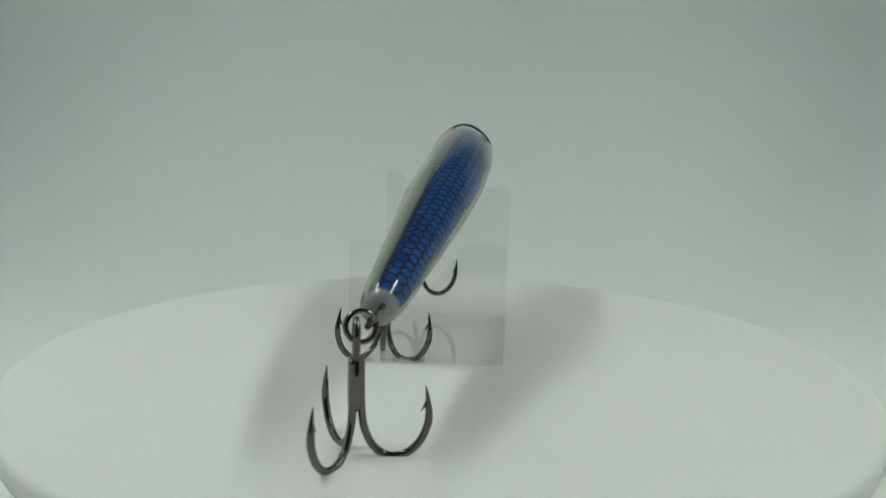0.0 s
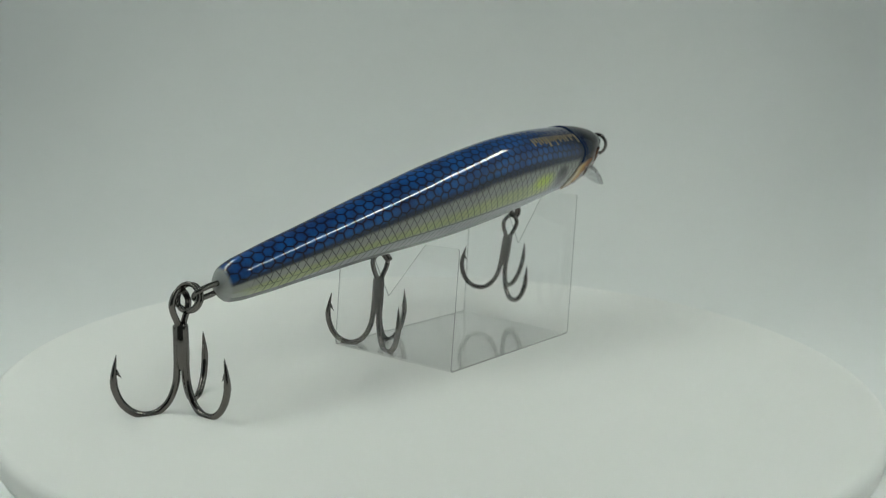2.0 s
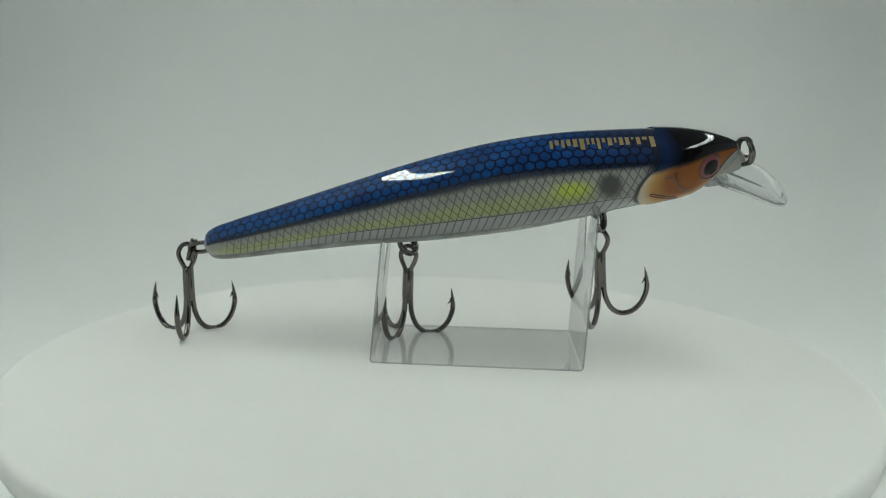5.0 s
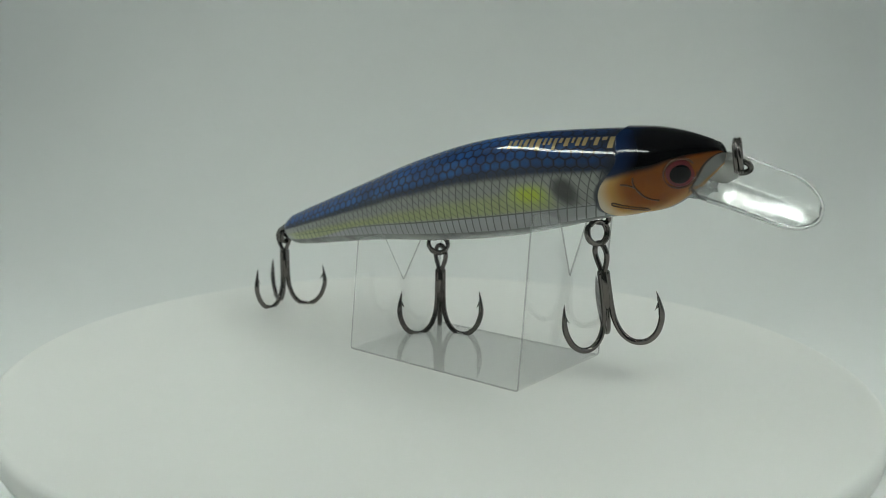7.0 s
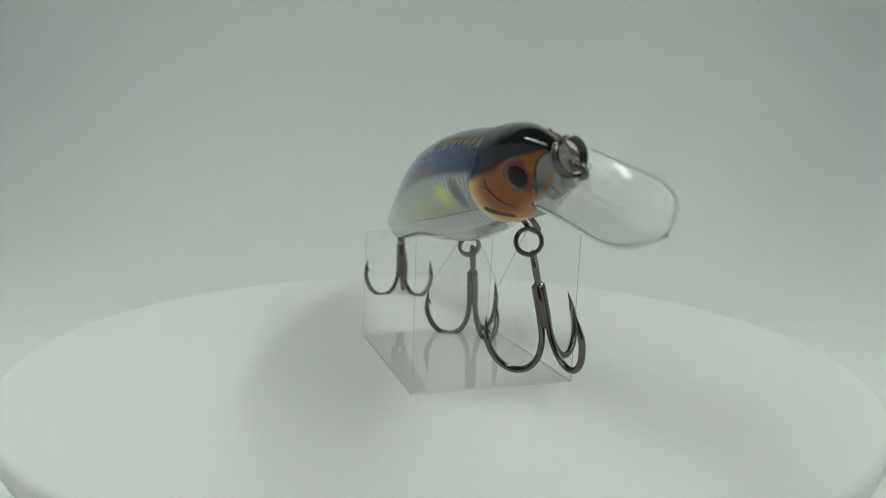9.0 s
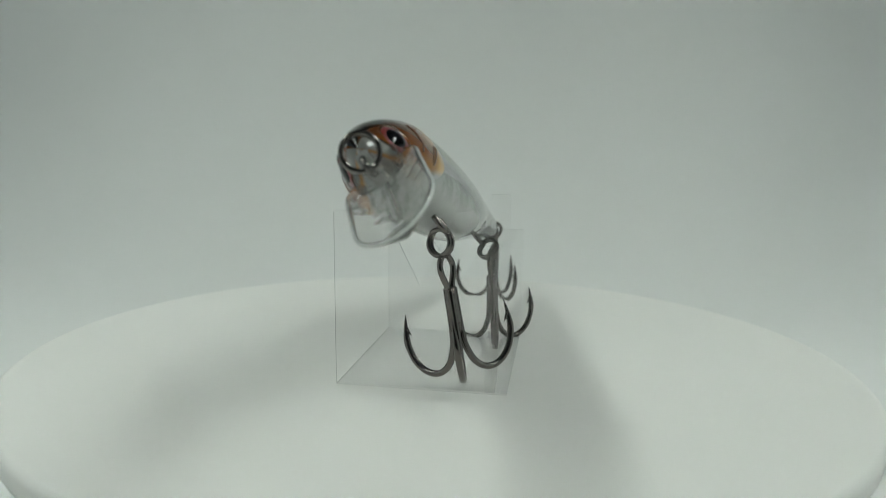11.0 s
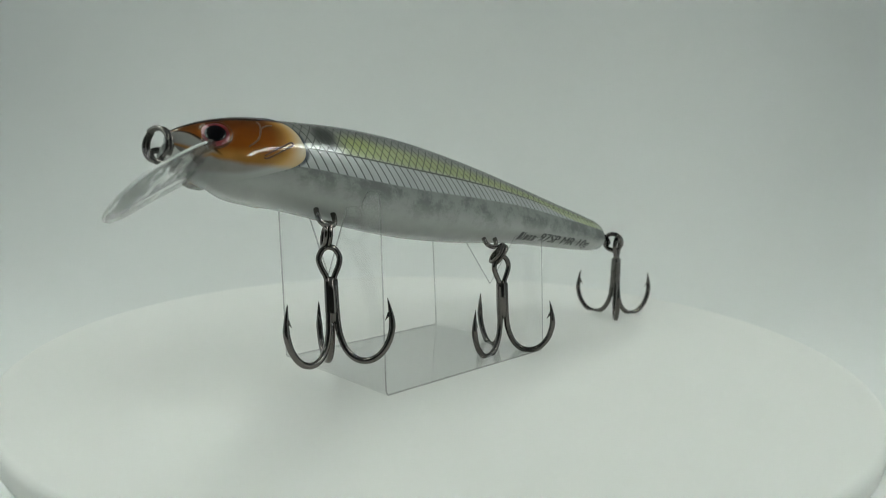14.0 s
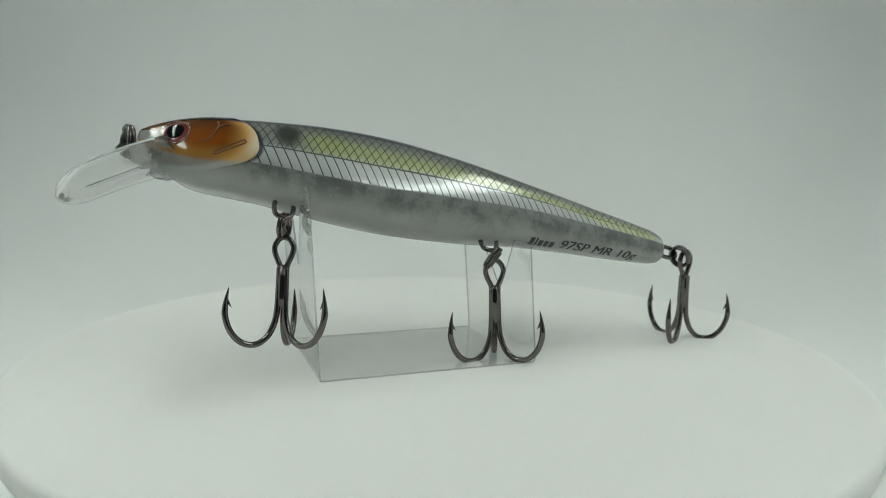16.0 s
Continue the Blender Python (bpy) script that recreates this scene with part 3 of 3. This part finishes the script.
def wire_loop(wide, tall, wire):
    """A wire eye: a bowed loop in the xz plane whose ends run up into the body."""
    pts = [(-wide * 0.9, 0, tall * 0.9), (-wide, 0, 0), (-wide * 0.75, 0, -tall * 0.75), (0, 0, -tall), (wide * 0.75, 0, -tall * 0.75), (wide, 0, 0), (wide * 0.9, 0, tall * 0.9)]
    bm = bmesh.new()
    tube(bm, [p * MM for p in smooth_path(pts, 6)], wire * MM, 12)
    return bm


def lure():
    root = new("fishing_lure")
    root.matrix_basis = LURE_POSE
    tagged(root, "glossy minnow lure, blue scaled back, orange cheeks, clear diving lip", "fishing lure")
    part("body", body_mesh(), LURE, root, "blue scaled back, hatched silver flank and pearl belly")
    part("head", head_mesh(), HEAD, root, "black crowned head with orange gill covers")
    # eyes
    for side in (1, -1):
        t = 87 if side > 0 else -80.5
        c, n = skin(91.5, t, -0.02), skin_normal(91.5, t)
        y = Vector((1, 0, 0))
        y = (y - n * y.dot(n)).normalized()
        eye = part("eye", dome(2.12 * MM, 0.50 * MM), EYE_RED, root, "red ringed glossy eye")
        eye.matrix_basis = axes(c * MM, y, n.cross(y), n)
        pupil = part("pupil", dome(1.48 * MM, 0.34 * MM), EYE_BLACK, eye, "black pupil")
        pupil.location = (0, 0, 0.31 * MM)
        bm = bmesh.new()
        tube(bm, ring_path(2.25 * MM), 0.19 * MM, 10, True)
        part("eye_rim", bm, EYE_RIM, eye, "dark moulded rim").location = (0, 0, 0.04 * MM)
        # gill marks pressed into the cheek
        for line, wide in (([(85.6, 66), (85.4, 74), (85.6, 84), (86.3, 95), (87.6, 104)], 0.13), ([(85.5, 80), (84.5, 75), (83.6, 73.5)], 0.13),
                           ([(85.5, 116), (84.2, 109), (82.2, 99), (81.3, 95), (81.0, 98), (82.0, 103.5), (83.8, 113), (85.1, 119.5), (85.6, 119)], 0.11)):
            bm = bmesh.new()
            tube(bm, smooth_path(on_skin([(s, a * side) for s, a in line], 0.28), 5), wide * MM, 6)
            part("gill_mark", bm, GROOVE, root)
    # diving lip
    lip = part("diving_lip", lip_mesh(), LIP_CLEAR, root, "clear plastic diving lip")
    lip.matrix_basis = Matrix.Translation(LIP_ROOT * MM) @ pose(0, 0, 0, 0, -LIP_TILT, 0)
    part("border", lip_bead(), LIT_EDGE, lip, "moulded edge with its highlight put into the pale colour")
    for y in (-2.7, 2.7):
        bm = slab([(p * MM, q * MM) for p, q in ((0.4, 0.2), (5.0, 0.3), (3.8, 1.0), (1.8, 2.0), (0.4, 2.1))], 1.2 * MM, 0.35 * MM)
        part("gusset", bm, LIP_CLEAR, lip, smooth=False).matrix_basis = pose(0, y * MM, 0, 90, 0, 0)
    bm = slab([(p * MM, q * MM) for p, q in ((-0.6, -0.3), (4.6, -0.45), (3.9, -1.5), (2.6, -2.5), (0.8, -3.0), (-0.8, -2.7))], 6.0 * MM, 0.5 * MM)
    part("socket", bm, LIP_CLEAR, lip, "clear socket under the lip's root", False).matrix_basis = pose(0, 0, 0, 90, 0, 0)
    bm = slab([(p * MM, q * MM) for p, q in ((92.0, 0.4), (96.0, 0.2), (97.6, -0.5), (98.3, -1.6), (98.2, -2.8), (97.4, -4.0), (95.6, -4.6), (92.5, -3.6))], 1.8 * MM, 0.45 * MM)
    rib = part("nose_block", bm, MILKY, root, "milky plastic block that holds the line tie", False)
    rib.matrix_basis = pose(0, 0, 0, 90, 0, 0)
    # wire eyes
    for name, s, z, wide, tall, tilt in (("hook_eye", 73.2, -7.7, 1.55, 1.75, 0), ("hook_eye", 36.9, -6.3, 1.55, 1.65, 0), ("hook_eye", -1.9, -0.3, 1.2, 2.0, 90), ("line_tie", 97.5, -2.5, 1.1, 1.9, -78)):
        ob = part(name, wire_loop(wide, tall, 0.42), STEEL, root, "bright wire eye")
        ob.matrix_basis = pose(s * MM, 0, z * MM, 0, tilt, 0)
    # printing on the back: plain gold blocks stand for the maker's name
    strokes = [(0.62, 1.0), (0.6, 0.25), (0.5, 0.7), (0.3, 0.2), (0.5, 0.7), (0.5, 0.7), (0.3, 0.45), (0.55, 0.7), (0.4, 0.4), (0.4, 1.0), (0.35, 0.55), (0.35, 0.55), (0.6, 1.0), (0.55, 0.7), (0.5, 0.6), (0.4, 0.7), (0.5, 0.45), (0.4, 0.7)]
    verts, faces, long = bar_shapes(strokes, 2.2, 0.3)
    printed("lettering", verts, faces, lambda v: (83.0 - v.x * 17.2 / long, -7.5 + (v.y - 1.0) * -8.6), GOLD, root, "gold blocks of lettering")
    # size and weight on the belly side
    verts, faces = glyphs("97SP MR 10g", 1.75, 0.15)
    span = max(v.x for v in verts)
    count = len(verts)
    verts += [v + Vector((0.09, 0.015, 0)) for v in verts]
    faces += [tuple(i + count for i in f) for f in faces]
    printed("lettering", verts, faces, lambda v: (23.2 - v.x * 16.6 / span, 178 - v.y * 20.0 * (1 + 0.02 * v.x)), INK, root, "small black printing")
    verts, faces, long = bar_shapes([(0.95, 1.0), (0.4, 1.0), (0.95, 0.75), (0.85, 0.75), (0.95, 0.75)], 1.25, 0.3)
    printed("lettering", verts, faces, lambda v: (29.2 - v.x * 5.0 / long, 180 - v.y * 17.0), INK, root, "small black printing")
    return root


# ---------------- treble hooks and split rings ----------------
def prong_path():
    return [(0.62, 12.2), (0.66, 8.6), (0.74, 6.0), (1.02, 3.7), (1.95, 1.45), (3.35, 0.15), (4.95, -0.18), (6.65, 0.40), (8.10, 1.95), (8.90, 4.0), (9.02, 5.6), (8.84, 7.2), (8.55, 8.9)]


def treble_hook(at, toward, first, eye_turn):
    """at: under the bends; toward: the way up the shank; first: azimuth of one prong."""
    hook = new("treble_hook")
    z = toward.normalized()
    x = Vector((1, 0, 0))
    x = (x - z * x.dot(z)).normalized()
    hook.matrix_basis = axes(at, x, z.cross(x), z)
    for i in range(3):
        a = radians(first + 120 * i)
        turn = Matrix.Rotation(a, 3, "Z")
        pts = smooth_path([Vector((r, 0, h)) for r, h in prong_path()], 7)
        rad = []
        for p in pts:
            k = 0.50
            if p.x > 8 and p.z > 5.2:
                k = 0.50 * max(0.04, (8.95 - p.z) / 3.75) ** 0.75
            rad.append(k * MM)
        bm = bmesh.new()
        tube(bm, [turn @ p * MM for p in pts], rad, 12)
        # barb on the inner side of the point
        tip = [Vector((8.72, 0, 6.75)), Vector((8.36, 0, 6.1)), Vector((7.98, 0, 5.55))]
        tube(bm, [turn @ p * MM for p in tip], [0.26 * MM, 0.16 * MM, 0.02 * MM], 8)
        part("prong", bm, NICKEL, hook)
    # soldered shank and the folded eye above it
    bm = bmesh.new()
    tube(bm, [Vector((0, 0, h)) * MM for h in (5.6, 6.0, 7.5, 9.5, 12.2, 12.6)], [0.45 * MM, 0.92 * MM, 1.02 * MM, 1.02 * MM, 0.98 * MM, 0.6 * MM], 12)
    part("shank", bm, NICKEL, hook)
    a = radians(eye_turn)
    side = Vector((math.cos(a), math.sin(a), 0))
    pts = [side * px + Vector((0, 0, pz)) for px, pz in ((0.45, 11.2), (0.55, 12.4), (1.35, 14.2), (1.55, 15.5), (0.9, 16.7), (0, 17.05), (-0.9, 16.7), (-1.55, 15.5), (-1.35, 14.2), (-0.55, 12.4), (-0.40, 11.2))]
    bm = bmesh.new()
    tube(bm, [p * MM for p in smooth_path(pts, 5)], 0.45 * MM, 12)
    part("eye_loop", bm, NICKEL, hook)
    return hook


def split_ring(at, normal, radius, wire=0.35):
    """Two turns of wire pressed together, with the step where they cross."""
    bm = bmesh.new()
    n = 88
    pts, rad = [], []
    for i in range(n + 1):
        a = 4 * math.pi * i / n
        z = wire * 0.98 * (math.tanh((i / n - 0.5) * 14))
        pts.append(Vector((radius * math.cos(a), radius * math.sin(a), z)) * MM)
        rad.append(wire * MM)
    tube(bm, pts, rad, 10)
    ob = part("split_ring", bm, NICKEL)
    z = normal.normalized()
    x = z.orthogonal().normalized()
    ob.matrix_basis = axes(at, x, z.cross(x), z)
    return ob


def v3(x, y, z):
    return Vector((x, y, z)) * MM


HOOKS = [
    # tip centre, a point further up the shank, first prong, turn of the eye, label
    (v3(-9.92, -48.46, 8.72), v3(-9.85, -48.58, 17.3), 2.5, 100, "black nickel treble hook hanging from the lure's tail"),
    (v3(-9.51, -6.13, 9.15), v3(-9.1, -5.95, 17.9), 334.0, 72, "black nickel treble hook hanging under the lure's belly"),
    (v3(-4.0, 29.97, 13.9), v3(-2.3, 29.1, 22.7), 331.5, 58, "black nickel treble hook hanging behind the lure's throat"),
]


# ---------------- clear stand ----------------
THICK = 0.32


BEND = 0.7


def sheet_part(name, bm, stand, is_cut):
    """A clear sheet whose cut edges are a little frosted."""
    ob = part(name, bm, ACRYLIC, stand, smooth=False)
    ob.data.materials.append(SHEET_EDGE)
    for p in ob.data.polygons:
        p.material_index = 1 if is_cut(p) else 0
    return ob


def upright(a, b, up, inward, outline, stand):
    """An upright of the stand over the base edge from a to b; outline is mm along and up."""
    x = (b - a).normalized()
    z = up.normalized()
    y = z.cross(x).normalized()
    z = x.cross(y)
    bm = slab([(p * MM, max(q, BEND + 0.02) * MM) for p, q in outline], THICK * MM)
    ob = sheet_part("upright", bm, stand, lambda p: abs(p.normal.z) < 0.95 and not (abs(p.normal.y) > 0.98 and p.center.y < (BEND + 0.2) * MM))
    ob.matrix_basis = axes(a + inward * THICK / 2 * MM, x, z, x.cross(z))
    return ob


def bent_base(near, far, ups, stand):
    """The floor of the stand, heat-bent upwards in a small radius at both ends."""
    rows = []
    for (rear, front) in (near, far):
        d = (front - rear).normalized()
        row = []
        for end, way, up in ((rear, d, ups[0].normalized()), (front, -d, ups[1].normalized())):
            arc = []
            for i in range(9):
                a = math.pi / 2 * i / 8
                p = end + (way * (1 - math.cos(a)) + up * (1 - math.sin(a))) * BEND * MM
                arc.append((p, p + (way * math.cos(a) + up * math.sin(a)) * THICK * MM))
            row += arc if end is rear else arc[::-1]
        rows.append(row)
    bm = bmesh.new()
    grid = [[(bm.verts.new(o), bm.verts.new(i)) for o, i in row] for row in rows]
    n, f = grid
    for i in range(len(n) - 1):
        bm.faces.new((n[i][0], n[i + 1][0], f[i + 1][0], f[i][0]))
        bm.faces.new((n[i][1], f[i][1], f[i + 1][1], n[i + 1][1]))
        bm.faces.new((n[i][0], n[i][1], n[i + 1][1], n[i + 1][0]))
        bm.faces.new((f[i][0], f[i + 1][0], f[i + 1][1], f[i][1]))
    return sheet_part("base_plate", bm, stand, lambda p: abs(p.normal.x) > 0.9)


def display_stand():
    stand = new("display_stand")
    tagged(stand, "bent clear plastic display stand with notched uprights under the lure", "display stand")
    rn, fn, ff, rf = v3(10.86, -12.1, 0.03), v3(14.3, 23.95, 0.03), v3(-12.0, 26.4, 0.03), v3(-15.2, -11.4, 0.03)
    up_front, up_rear = v3(0.5, 1.35, 27), v3(-0.4, 1.7, 20)
    bent_base((rn, fn), (rf, ff), (up_rear, up_front), stand)
    along = (fn - rn).normalized()
    upright(fn, ff, up_front, -along, [(0, 0), (0, 27.2), (0.4, 27.5), (7.7, 27.5), (13.1, 16.6), (18.6, 27.9), (22.0, 28.3), (23.6, 30.6), (26.0, 30.7), (26.3, 30.3), (26.3, 0)], stand)
    upright(rn, rf, up_rear, along, [(0, 0), (0, 20.2), (0.4, 20.5), (7.0, 20.5), (14.3, 10.8), (20.5, 20.8), (25.9, 21.0), (26.2, 20.6), (26.2, 0)], stand)
    for x, y, size in ((-0.3, 24.6, 0.20), (5.85, 17.4, 0.11), (-9.0, 6.0, 0.09)):
        part("speck", dome(size * MM, 0.05 * MM, 4, 10), GRIT, stand, "dark grit").location = v3(x, y, 0.37)
    return stand


# ---------------- build what turns ----------------
disc = turntable()
minnow = lure()
stand = display_stand()
turning = [disc, minnow, stand]
for tips, ring_at, first, eye_turn, label in HOOKS:
    way = (ring_at - tips).normalized()
    turning.append(tagged(treble_hook(tips - way * 8.9 * MM, way, first, eye_turn), label, "fishing hook", group="treble hooks"))
for at, normal in ((v3(-9.4, -47.5, 15.8), Vector((0.25, -0.93, 0.25))), (v3(-8.45, -6.1, 17.6), Vector((0.55, 0.6, 0.55))), (v3(-1.8, 29.0, 23.6), Vector((0.55, 0.83, 0.1)))):
    turning.append(tagged(split_ring(at, normal, 1.9), "black nickel split ring linking lure and hook", "split ring", group="split rings"))
nose_ring = split_ring(LURE_POSE @ v3(98.3, 0.2, -0.8), Vector((-0.2, 0.96, 0.15)), 2.2, 0.33)
turning.append(tagged(nose_ring, "black nickel split ring on the lure's nose", "split ring", group="split rings"))

# angle turned by the table, degrees clockwise from above
TURN_AT = [0.0, 2.5, 5.0, 7.5, 8.5, 9.3, 11.0, 13.5, 16.0]
TURN_BY = [0.0, 43.8, 88.5, 131.4, 148.65, 161.8, 183.65, 213.75, 244.35]


def motions():
    for thing in turning:
        rest = thing.matrix_basis.copy()
        rows = []
        for i in range(33):
            t = 0.5 * i
            rows.append((t, pose(0, 0, 0, 0, 0, -hermite(t, TURN_AT, TURN_BY)) @ rest))
        walk(thing, rows)


motions()
